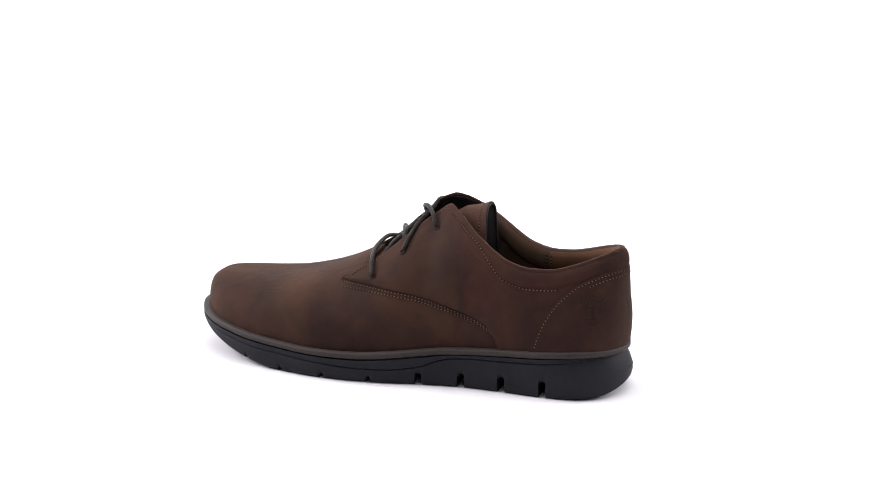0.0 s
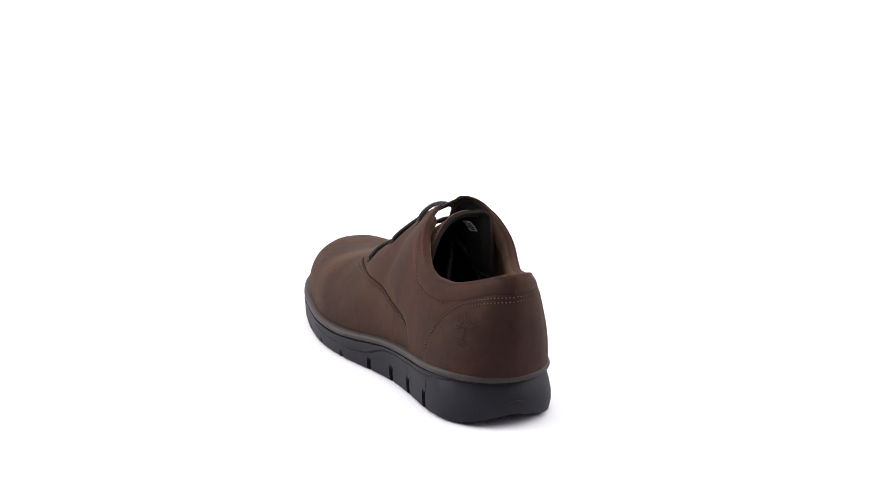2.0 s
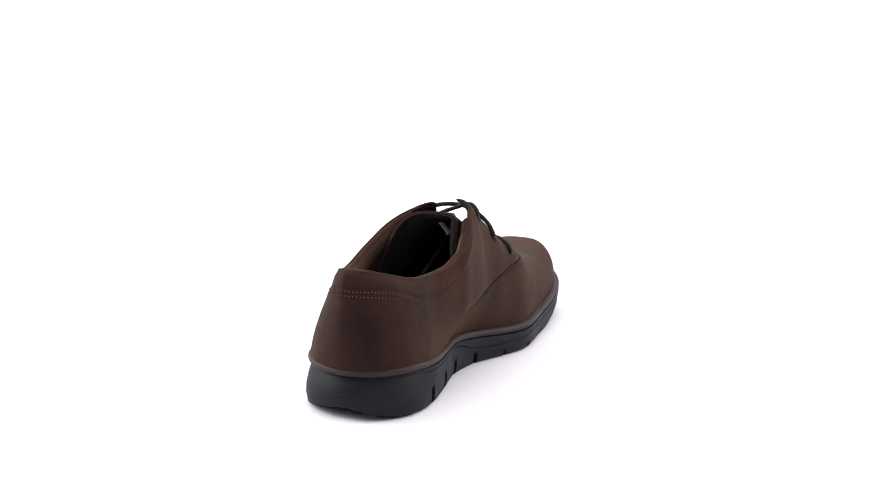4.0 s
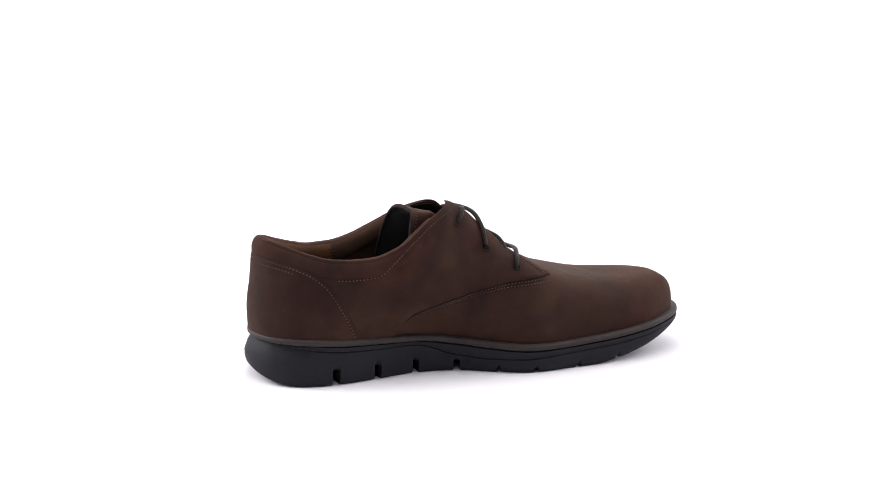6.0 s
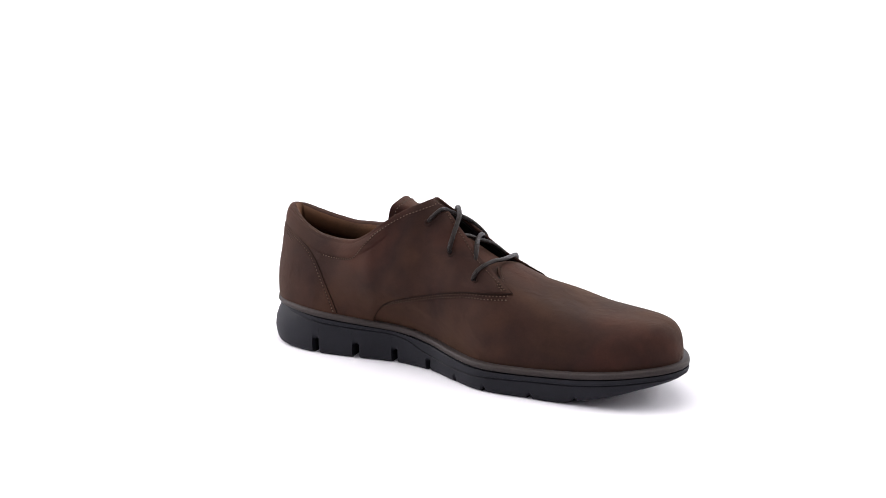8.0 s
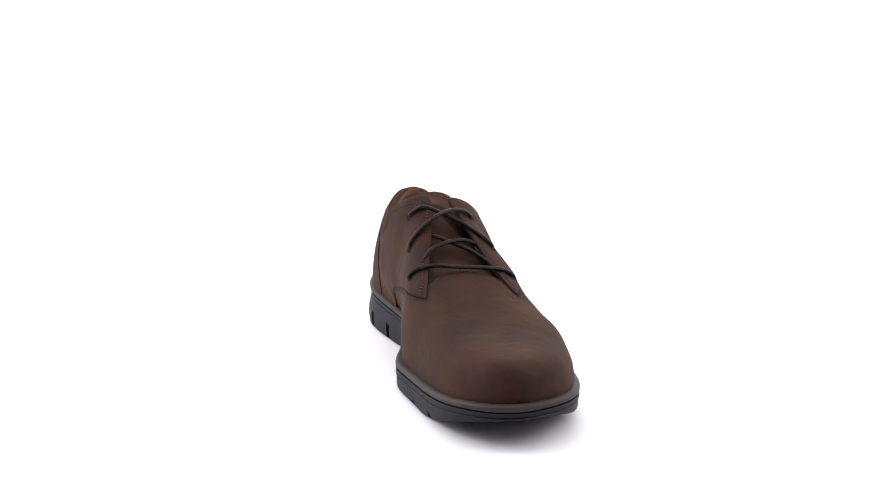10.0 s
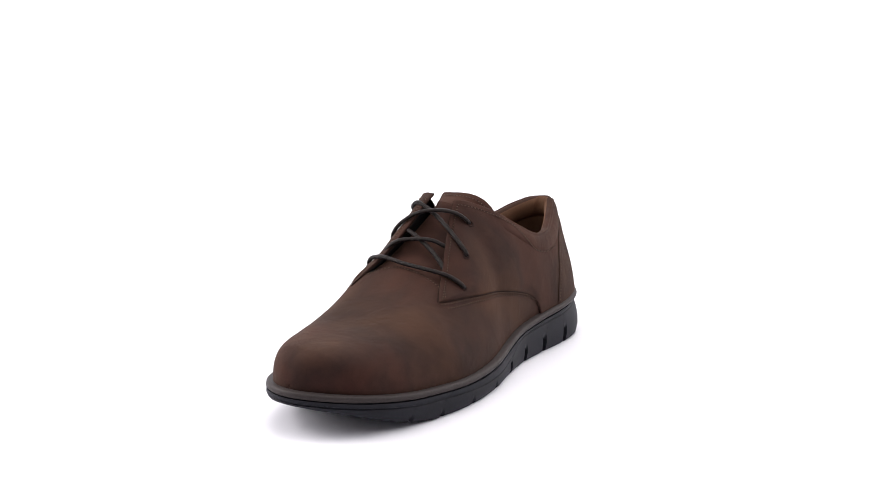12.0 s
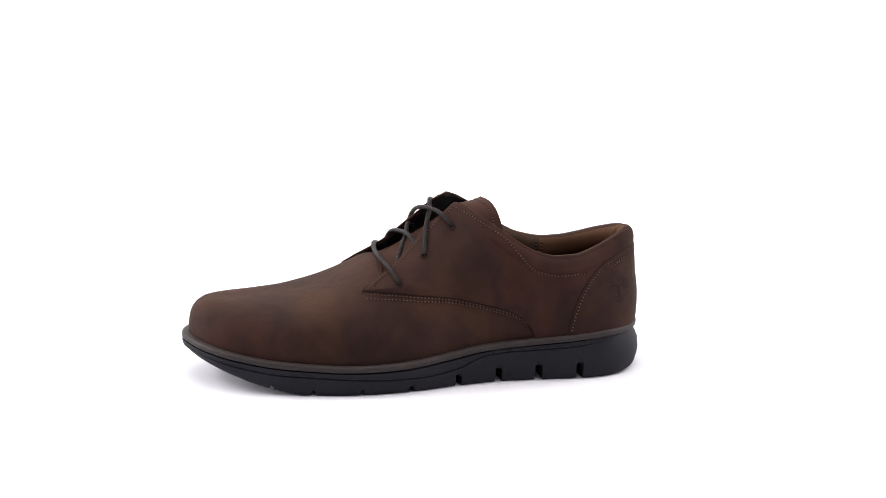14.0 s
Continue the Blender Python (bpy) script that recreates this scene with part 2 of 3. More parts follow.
full = {1: curve([0, 60, 100, 130, 148, 165, 190, 220, 260, 305], [2.1, 2.1, 2.2, 1.7, 1.9, 1.97, 2.15, 3.0, 3.0, 2.6]),
        -1: curve([0, 60, 100, 116, 134, 150, 168, 195, 225, 260, 305], [1.95, 2.2, 4.4, 3.2, 2.45, 2.85, 3.1, 3.6, 3.5, 3.0, 2.6])}
arch = curve([0, 50, 80, 95, 110, 133, 150, 168, 190, 305], [0, 0, 8, 14, 15, 11.5, 6.5, 2.5, 0.5, 0])


def form(x, q):
    """The upper's surface: q runs from 0 (outer base line) over the ridge to pi (inner base line)."""
    x, q = np.broadcast_arrays(np.asarray(x, float), np.asarray(q, float))
    outer = q <= math.pi / 2
    a = np.where(outer, q, math.pi - q)
    a = np.clip(a, 0, math.pi / 2)
    xc = np.clip(x, U0, U1)
    n = np.where(outer, full[1](xc), full[-1](xc))
    yb = np.where(outer, np.interp(xc, BASE[1][:, 0], BASE[1][:, 1]), np.interp(xc, BASE[-1][:, 0], BASE[-1][:, 1]))
    mid = np.where(outer, yb, yb - arch(xc))
    zb, zr, yr = welt_top(xc) - 1.5, ridge_z(xc), ridge_y(xc)
    zr = np.maximum(zr, zb + 0.5)
    yf, zf = np.cos(a) ** (2 / n), np.sin(a) ** (2 / n)
    z = zb + (zr - zb) * zf
    y = yr + (yb + (mid - yb) * step(-4, 34, z - zb) - yr) * yf
    # the collar is drawn in at the heel, more on the outer side
    high = np.clip((z - 30) / 58, 0, 1.2) ** 1.15
    y = y * (1 - np.where(outer, 0.46, 0.04) * (1 - step(16, 82, xc)) * high)
    fall = np.clip(1 - xc / 75, 0, 1) ** 1.25
    lean = 3.4 * np.clip((z - 45) / 48, 0, 1.6) ** 1.6 - 1.2 * np.sin(math.pi * np.clip((z - 28) / 34, 0, 1))
    return np.stack([xc + fall * lean, y, z], -1)


def skin(x, q, off):
    """Points of the upper, moved outwards by off millimetres."""
    x, q = np.broadcast_arrays(np.asarray(x, float), np.asarray(q, float))
    xa, xb = np.clip(x - 0.35, U0, U1), np.clip(x + 0.35, U0, U1)
    du = form(xb, q) - form(xa, q)
    dq = form(x, np.clip(q + 0.012, 0, math.pi)) - form(x, np.clip(q - 0.012, 0, math.pi))
    n = np.cross(du, dq)
    l = np.linalg.norm(n, axis=-1, keepdims=True)
    n = np.where(l > 1e-7, n / np.maximum(l, 1e-7), 0)
    flip = n[..., 1] * np.where(q <= math.pi / 2, 1, -1) + 0.6 * n[..., 2]
    n = np.where((flip < 0)[..., None], -n, n)
    ends = (1 - step(U0, U0 + 6.0, x))[..., None]
    tip = np.clip(1 - (U1 - x) / 1.2, 0, 1)[..., None]
    n = n * (1 - ends) * (1 - tip) + ends * np.array([-1.0, 0, 0.05]) + tip * np.array([1.0, 0, 0.15])
    n = n / np.maximum(np.linalg.norm(n, axis=-1, keepdims=True), 1e-6)
    return form(x, q) + n * np.asarray(off, float)[..., None]


def q_at_z(side, x, z):
    x = np.clip(np.asarray(x, float), U0, U1)
    n, zb = full[side](x), welt_top(x) - 1.5
    f = np.clip((z - zb) / np.maximum(ridge_z(x) - zb, 0.5), 0, 1)
    a = np.arcsin(f ** (n / 2))
    return a if side == 1 else math.pi - a


def q_at_y(side, x, gap):
    """Where the surface stands gap millimetres to one side of the ridge."""
    x = np.clip(np.asarray(x, float), U0, U1)
    n = full[side](x)
    yb = np.interp(x, BASE[side][:, 0], BASE[side][:, 1]) - (arch(x) if side == -1 else 0)
    f = np.clip(gap / np.maximum(np.abs(yb - ridge_y(x)), 0.5), 0, 1)
    a = np.arccos(f ** (n / 2))
    if np.any(np.asarray(gap) < 0):  # beyond the ridge, on the other side
        other = math.pi - np.abs(q_at_y(-side, x, np.maximum(-np.asarray(gap, float), 0)) - (0 if side == -1 else math.pi))
        a = np.where(np.asarray(gap) < 0, other, a)
    return a if side == 1 else math.pi - a


topline = {1: curve([0, 8, 20, 35, 48, 60, 74, 88, 100, 110, 120, 130, 140], [92.1, 90.9, 86.6, 81.6, 78.9, 78.9, 82, 89.2, 97.0, 103.4, 108.4, 111.4, 112.4]),
           -1: curve([0, 8, 20, 35, 48, 60, 74, 88, 100, 110, 120, 130, 140], [92.1, 91.2, 87.7, 82.8, 79.8, 79.1, 80.8, 87.0, 96.0, 103.4, 108.6, 111.6, 112.6])}
gap = {1: curve([112, 120, 126, 148, 165, 180, 190], [7, 10.5, 13, 21.5, 28.5, 35, 40]),
       -1: curve([112, 120, 126, 148, 165, 180, 197], [-5, -4, -2.6, 4.5, 11, 16.5, 23])}
seam = {1: curve([77, 80, 88, 103, 126, 148, 170, 189], [27, 34.0, 42.4, 48.5, 54.6, 58.0, 59.4, 59.8]),
        -1: curve([89.5, 93, 102, 115, 134, 151, 168, 195], [28, 34.0, 42.4, 48.0, 53.5, 58.0, 61.2, 62.8])}
TIPX = {1: 189.0, -1: 195.0}
SEAMX = {1: 77.0, -1: 89.5}
counter = {1: curve([0, 8, 22, 32, 40, 48, 53, 56.5], [82, 80, 74.5, 69.5, 63, 53, 42, 27]),
           -1: curve([0, 8, 17, 31, 45, 55, 61, 64.5], [82, 80.5, 78.5, 73.5, 64, 49, 37, 27])}
CTRX = {1: 56.5, -1: 64.5}


def upward(side, a):
    return a if side == 1 else math.pi - a


def opening(side, x, drop=0.0):
    """The quarter's upper edge as an angle above its own base line: the collar, then the lace edge."""
    a = upward(side, q_at_z(side, x, topline[side](x) - drop))
    b = upward(side, q_at_y(side, x, gap[side](np.maximum(x, 112)) + drop))
    b = np.where(x < 112, 1.57, b)
    k = 0.05
    m = np.minimum(a, b)
    return m - k * np.log(np.exp(-(a - m) / k) + np.exp(-(b - m) / k)) * np.where(x < 105, 0, 1)


def flap(side, x, a):
    """How far a quarter's lace edge stands off the tongue, most on the inner side."""
    x = np.asarray(x, float)
    high = (1.2 if side == 1 else 3.0) * step(186, 150, x) * step(112, 140, x)
    edge = opening(side, np.clip(x, 100, TIPX[side]))
    return high * np.clip(1 - np.maximum((edge - a) / 0.8, (a - edge) / 0.3), 0, 1) ** 1.2


def panel(name, x, q, off, thick, mat, label=""):
    """A leather piece on the form: rows by columns of x and q, with real thickness and softened edges."""
    x, q = np.broadcast_arrays(x, q)
    o = np.full(x.shape, float(off)) if np.isscalar(off) else np.array(off, float)
    e = o.copy()
    e[0, :] -= 0.35
    e[-1, :] -= 0.35
    e[:, 0] -= 0.35
    e[:, -1] -= 0.35
    r, c = x.shape
    outer = skin(x, q, e).reshape(-1, 3)
    inner = skin(x, q, o - thick).reshape(-1, 3)
    faces = grid_faces(r, c) + [f[::-1] for f in grid_faces(r, c, r * c)]
    rim = [i * c for i in range(r)] + [(r - 1) * c + j for j in range(1, c)] \
        + [i * c + c - 1 for i in range(r - 2, -1, -1)] + [j for j in range(c - 2, 0, -1)]
    for a, b in zip(rim, rim[1:] + rim[:1]):
        faces.append((a, b, r * c + b, r * c + a))
    return np.vstack([outer, inner]), faces


def spread(side, x, lo, hi, v):
    """Angles between lo and hi, evenly spread in height near the base line."""
    k = 2 / full[side](np.clip(x, U0, U1))
    return (lo ** k + (hi ** k - lo ** k) * v) ** (1 / k)


def soft_rows(n, edge=0.012):
    """0..1 with an extra row close to either edge."""
    return np.concatenate([[0, edge], np.linspace(0.03, 0.97, n), [1 - edge, 1]])


def add_panel(name, pieces, mat, label=""):
    verts, faces = [], []
    for v, f in pieces:
        k = len(verts)
        verts += list(v)
        faces += [tuple(i + k for i in g) for g in f]
    return link_mesh(name, verts, faces, mat, shoe, label, sharp=50)


def throat(q):
    """The vamp's rear edge below the laces, bowed in plan."""
    y = form(np.full(np.shape(q), 175.0), q)[..., 1]
    return np.minimum(174 + 9 * np.clip((-y - 13) / 17, 0, 1.3) ** 2 + 3 * np.clip((y - 2) / 22, 0, 1.4) ** 2, 183)


def build_vamp():
    v = soft_rows(84)[None, :]
    q = v * math.pi
    w = np.sin(np.pi / 2 * soft_rows(110, 0.006))[:, None]
    w[-1] = 1.0
    back = throat(q)
    for side in (1, -1):
        # below the quarters' seam the vamp runs back beneath them
        xs = np.linspace(SEAMX[side], TIPX[side], 80)
        a = np.maximum.accumulate(upward(side, q_at_z(side, xs, seam[side](xs))))
        own = upward(side, q)
        under = np.interp(own, a, xs) - 7.0
        mine = own <= math.pi / 2
        back = np.where(mine & (own < a[-1]), np.minimum(under, back), back)
    x = back + (U1 - back) * w
    pieces = [panel("vamp", x, q, 0.0, 1.4, LEATHER)]
    add_panel("vamp", pieces, LEATHER, "plain brown nubuck vamp over the toe")


def build_quarter(side):
    # from the back seam to the pointed front tip
    u = np.concatenate([U0 + 3 + (TIPX[side] - U0 - 3) * np.linspace(0, 1, 120)])
    x = u[:, None]
    lo = np.where(x < SEAMX[side], 0.0, upward(side, q_at_z(side, x, seam[side](x))))
    hi = opening(side, x)
    lo = np.clip(np.minimum(lo, hi - 0.02), 0, None)
    v = soft_rows(34)[None, :]
    a = spread(side, x, lo, hi, v)
    name = "quarter"
    label = "outer brown nubuck quarter with lace holes" if side == 1 else "inner brown nubuck quarter with lace holes"
    tip = 0.9 * step(TIPX[side] - 16, TIPX[side], x)
    thin = tip * (1 - step(0.14, 0.0, v)) + (1.2 if side == 1 else 0.9) * step(0.14, 0.0, v) * step(SEAMX[side], SEAMX[side] + 12, x)
    return add_panel(name, [panel(name, x, upward(side, a), 1.7 - thin + flap(side, x, a), 1.9, LEATHER)], LEATHER, label)


def round_heel(outer_end, inner_end, n=60):
    """Stations from the outer side round the heel to the inner side."""
    w = 1 - np.cos(np.pi / 2 * np.linspace(0, 1, n))
    a = [(1, U0 + (outer_end - U0) * k) for k in w[::-1]]
    b = [(-1, U0 + (inner_end - U0) * k) for k in w[1:]]
    return a + b


def shaded_edge(xs, qs, off):
    """A leather piece's cut edge, with its shadow line put into a dark colour."""
    pts = skin(np.array(xs, float), np.array(qs, float), np.zeros(len(xs)) + off)
    v, f = tube(pts, 0.42, 6)
    link_mesh("shaded_edge", v, f, EDGE, shoe, "cut leather edge with its shadow line in the colour")


def build_edges():
    for side in (1, -1):
        xs = np.linspace(SEAMX[side] + 0.5, TIPX[side] - 0.5, 90)
        shaded_edge(xs, q_at_z(side, xs, seam[side](xs) - 0.3), 0.3 if side == 1 else 0.55)
        xs = np.linspace(118, TIPX[side] - 0.5, 80)
        shaded_edge(xs, upward(side, opening(side, xs)), 0.7 + flap(side, xs, opening(side, xs)))
        xs = U0 + (CTRX[side] - U0 - 0.5) * np.linspace(0, 1, 110) ** 2
        shaded_edge(xs, q_at_z(side, xs, np.maximum(counter[side](xs) + 0.2, welt_top(xs) + 0.5)), 1.7)


def build_counter():
    rows_x, rows_q = [], []
    v = soft_rows(26)
    for side, x in round_heel(CTRX[1], CTRX[-1], 70):
        hi = upward(side, q_at_z(side, x, counter[side](x)))
        a = spread(side, x, 0.0, float(hi), v)
        rows_x.append(np.full(len(v), x))
        rows_q.append(upward(side, a))
    add_panel("heel_counter", [panel("c", np.array(rows_x), np.array(rows_q), 2.3, 1.4, LEATHER)], LEATHER,
              "brown nubuck heel counter with a pressed emblem")


def strip(name, rows, outer_end, inner_end, mat, label="", only=0, start=0.0):
    """A band along the collar: rows of (height over the topline, outward offset)."""
    verts = []
    stations = round_heel(outer_end, inner_end, 80)
    if only:
        stations = [(only, x) for x in np.linspace(start, outer_end, 40)]
    for side, x in stations:
        ends = float(step(0, 14, outer_end - x if side == 1 else inner_end - x))
        for dz, off in rows:
            z = float(topline[side](x)) + dz
            q = q_at_z(side, x, z)
            off = off if off < 1.4 else 1.4 + (off - 1.4) * ends
            verts.append(skin(x, q, off))
    return link_mesh(name, verts, grid_faces(len(stations), len(rows)), mat, shoe, label, sharp=70)


def build_collar():
    strip("collar", [(-12.0, 0.9), (-11.4, 1.9), (-9, 2.2), (-6, 2.5), (-3, 2.1), (-0.8, 1.2), (0.5, -0.2), (0.9, -1.8),
                     (0.5, -3.4)], 112, 112, LEATHER, "padded brown leather collar")
    inside = [(0.5, -3.4), (-0.5, -5.0), (-3, -6.4), (-7, -7.4), (-11, -7.2), (-13, -6.0), (-13.8, -5.0),
              (-15, -5.6), (-20, -5.4), (-30, -5.0), (-42, -5.0), (-55, -5.0)]
    strip("collar_lining", inside, 60.5, 60.5, LINING, "tan leather collar lining")
    for side in (1, -1):
        strip("front_lining", inside, 112, 112, DARK_LINING, "dark brown textile lining", side, 60.5)
    # black lining further forward; the shade under the lace edges is in its colour
    for side in (1, -1):
        xs = np.linspace(100, 215, 40)[:, None]
        hi = np.minimum(opening(side, np.minimum(xs, TIPX[side])), 1.5) - 0.02
        hi = np.where(xs > 180, 1.55, hi)
        a = 0.05 + (hi - 0.05) * np.linspace(0, 1, 14)[None, :]
        add_panel("shaded_side_lining", [panel("l", xs, upward(side, a), -0.5 + flap(side, xs, a) * (xs < 180), 0.8, BLACK_LINING)],
                  BLACK_LINING, "black textile lining")


def build_insole():
    verts, cols = [], 9
    xs = np.linspace(9, 270, 60)
    for x in xs:
        ya, yb = edge_point(1, x)[0][1] - 7, edge_point(-1, x)[0][1] + 7
        for v in np.linspace(0, 1, cols):
            verts.append((x, yb + (ya - yb) * v, float(welt_top(x)) + 1.0 + 5 * (2 * v - 1) ** 4))
    link_mesh("insole", verts, grid_faces(len(xs), cols), BLACK_LINING, shoe, "black textile insole")


tongue_reach = {1: curve([86, 98, 112, 130, 148, 165, 186], [44, 45, 43, 33, 33, 38, 46]),
                -1: curve([86, 98, 112, 130, 148, 165, 186], [23, 23, 22, 17, 18, 22, 28])}


tongue_foot = curve([86, 98, 112, 140], [56, 57, 60, 74])
tongue_sink = curve([86, 97, 108, 125, 150, 186], [2.4, 2.8, 6.2, 8.4, 5.0, 1.7])


def tongue_point(x, v, off):
    """A point of the tongue: v from -1 (inner edge) to 1 (outer edge)."""
    qa = q_at_y(1, x, tongue_reach[1](x))
    qa = qa + (min(qa, q_at_z(1, x, tongue_foot(x))) - qa) * float(step(138, 116, x))
    qb = q_at_y(-1, x, tongue_reach[-1](x))
    qb = qb + (max(qb, q_at_z(-1, x, tongue_foot(x) + 6)) - qb) * float(step(138, 116, x))
    q = (qa + qb) / 2 + (qa - qb) / 2 * v
    sink = float(tongue_sink(x)) + 3.5 * max(-v, 0.0) ** 1.1 * float(1 - step(118, 155, x))
    sink += float((6.0 * step(0.25, 0.8, v) + 3.0 * step(0.25, 0.8, -v)) * step(150, 112, x))
    return skin(x, q, np.array(off - sink))


def bow(x, v):
    """The tongue's upper end is rounded: its middle lies further forward."""
    shift = 8.0 - 12.5 * v ** 0.85 if v > 0 else 8.0 + 4.0 * v
    return x + shift * (184 - x) / 89


def build_tongue():
    xs = np.linspace(95, 184, 60)
    vs = np.linspace(-1, 1, 25)
    n = 2 * len(vs)
    faces = grid_faces(len(xs), n, 0, True) + [tuple(range(n))[::-1], tuple(range((len(xs) - 1) * n, len(xs) * n))]

    def shell(high, low):
        rows = []
        for x in xs:
            pad = 1.0 + 0.8 * float(step(95, 101, x)) * (1 - float(step(118, 130, x)))
            rows += [tongue_point(bow(x, v), v, high if abs(v) < 1 else high - 0.3) for v in vs]
            rows += [tongue_point(bow(x, v), v, low * pad if abs(v) < 1 else high - 0.5) for v in vs[::-1]]
        return rows
    tongue = link_mesh("tongue", shell(0.0, -1.0), faces, LEATHER, shoe, "brown leather tongue", sharp=60)
    link_mesh("tongue_lining", shell(-0.75, -2.2), faces, BLACK_LINING, tongue, "black textile lining", sharp=60)
    rim = np.array([tongue_point(bow(95.2, v), v, -1.7) for v in np.linspace(-1, 1, 41)])
    edge = np.array([tongue_point(bow(x, v), v, -1.7) for v in (-1, 1) for x in np.linspace(95.2, 140, 20)]).reshape(2, 20, 3)
    v, f = tube(np.vstack([edge[0][:0:-1], rim, edge[1][1:]]), 1.1, 8)
    link_mesh("tongue_binding", v, f, BLACK_LINING, tongue, "black padded binding round the tongue")
    # white size label sewn inside the tongue, on its inner flank
    corner, along, down = np.array([105.0, -16.5, 101.0]), np.array([10.0, 1.0, -1.5]), np.array([0.5, -6.0, -7.5])
    face = np.cross(along, down)
    face /= np.linalg.norm(face)

    def spot(a, b, off):
        return corner + a * along + b * down + (off - 0.6 * math.sin(math.pi * b)) * face
    us = np.linspace(0, 1, 6)
    data = [spot(a, b, off) for off in (0.0, -0.3) for a in us for b in us]
    f = grid_faces(6, 6) + grid_faces(6, 6, 36)
    label = link_mesh("size_label", data, f, LABEL, tongue, "white printed size label")
    for k, b in enumerate((0.2, 0.4, 0.6, 0.78)):
        bar = [spot(a, w, 0.12) for w in (b, b + 0.09) for a in np.linspace(0.15, 0.85 - 0.2 * (k % 2), 6)]
        link_mesh("print_bar", bar, grid_faces(2, 6), INK, label)


def on_top(x, y, off):
    """A point over the upper at plan place x, y."""
    side = 1 if y >= float(ridge_y(x)) else -1
    q = q_at_y(side, x, abs(y - float(ridge_y(x))))
    return skin(x, q, np.asarray(off + float(flap(side, x, upward(side, q)))))


def build_laces():
    high, mid, low = (127.5, 8.0), (147.5, 17.5), (164.8, 27.2)
    high_b, mid_b, low_b = (130.2, -31.6), (149.7, -35.3), (170.2, -39.9)
    runs = [
        [(*low, -1.5), (165.4, 26, 2.6), (168.6, 17, 3.4), (173, 2, 2.6), (174.5, -12, 2.8), (173, -26, 3.4), (170, -36, 3.2), (169, -40, 2.6), (*low_b, -1.5)],
        [(149, 10, -3.0), (151.5, 4, 0.2), (153, -4, 2.6), (156, -15, 3.6), (160, -25, 2.8), (164.5, -31.5, 0.6), (167, -34, -3.0)],
        [(167, 17, -3.0), (163.5, 11, 0.4), (159, 1, 1.6), (155, -10, 1.2), (151, -22, 0.0), (148, -29, -3.0)],
        [(*mid, -1.5), (146.6, 16.6, 2.6), (144.8, 9.5, 3.0), (141.3, -2, 2.7), (137.6, -14, 2.5), (134.2, -24.0, 2.8), (131.4, -29.8, 2.6), (*high_b, -1.5)],
        [(*mid_b, -1.5), (148.5, -34.3, 2.8), (146.6, -29, 3.4), (142, -20, 4.6), (137, -10, 5.4), (132.2, -1, 4.0), (128.7, 5.8, 2.8), (*high, -1.5)],
    ]
    for run in runs:
        pts = spline([on_top(x, y, o) for x, y, o in run], 9)
        v, f = tube(pts, 1.6)
        link_mesh("lace", v, f, LACE, shoe, "thin round waxed dark brown lace")
    for x, y in (high, mid, low, high_b, mid_b, low_b):
        c = on_top(x, y, 1.85)
        n = on_top(x, y, 2.85) - c
        n /= np.linalg.norm(n)
        s = np.cross(n, [1.0, 0, 0])
        s /= np.linalg.norm(s)
        t = np.cross(n, s)
        v = [c + r * (math.cos(k * math.pi / 6) * s + math.sin(k * math.pi / 6) * t) + h * n
             for r, h in ((2.5, -0.1), (2.2, 0.35), (1.5, 0.3), (1.3, -0.3)) for k in range(12)]
        link_mesh("lace_hole", v, grid_faces(4, 12, 0, True), EMBLEM, shoe, "punched lace hole")


def build_tails():
    """The lace's two ends hang inside, down to the insole."""
    for run in ([(134, -12, 86), (126, -13, 84), (118, -10, 76), (111, -5, 66), (101, 0, 54), (88, 4, 42), (74, 6, 33)],
                [(134, -20, 86), (127, -17, 85), (121, -20, 79), (115, -25, 70), (107, -27, 58), (96, -24, 44), (82, -20, 34)]):
        v, f = tube(spline(run, 9), 1.6)
        link_mesh("lace", v, f, LACE, shoe, "loose end of the dark waxed lace inside")


def build_heel_glint():
    """A short bar on the back of the sole, added in place of a glint."""
    pts = [(-1.35 + 0.02 * abs(k) ** 2, k * 0.9, 16.0) for k in range(-6, 7)]
    v, f = tube(pts, 0.55)
    link_mesh("heel_glint", v, f, RUBBER, shoe, "short bar standing in for a glint")


def build_glue():
    """Pale specks of dried glue where the upper meets the welt at the heel."""
    rnd = random.Random(7)
    verts, faces = [], []
    for i in range(26):
        x = 1.5 + 13.0 * (i / 26) ** 1.3 + rnd.uniform(-0.3, 0.3)
        (px, py), n = edge_point(-1, x)
        t = np.array([-n[1], n[0]])
        z = float(welt_top(x)) + 0.06 + rnd.uniform(-0.2, 0.1)
        w, d, o = rnd.uniform(0.3, 0.8), rnd.uniform(0.15, 0.35), -0.9 + rnd.uniform(-0.5, 0.5)
        k = len(verts)
        c = np.array([px, py]) + n * o
        for a, b in ((-w, -d), (w, -d), (w * 0.7, d), (-w * 0.8, d)):
            p = c + t * a + n * b
            verts.append((p[0], p[1], z))
        verts.append((c[0], c[1], z + 0.35))
        faces += [(k, k + 1, k + 4), (k + 1, k + 2, k + 4), (k + 2, k + 3, k + 4), (k + 3, k, k + 4)]
    tagged(link_mesh("dried_glue", verts, faces, THREAD, shoe, "pale specks of dried glue"), kind="stuff")


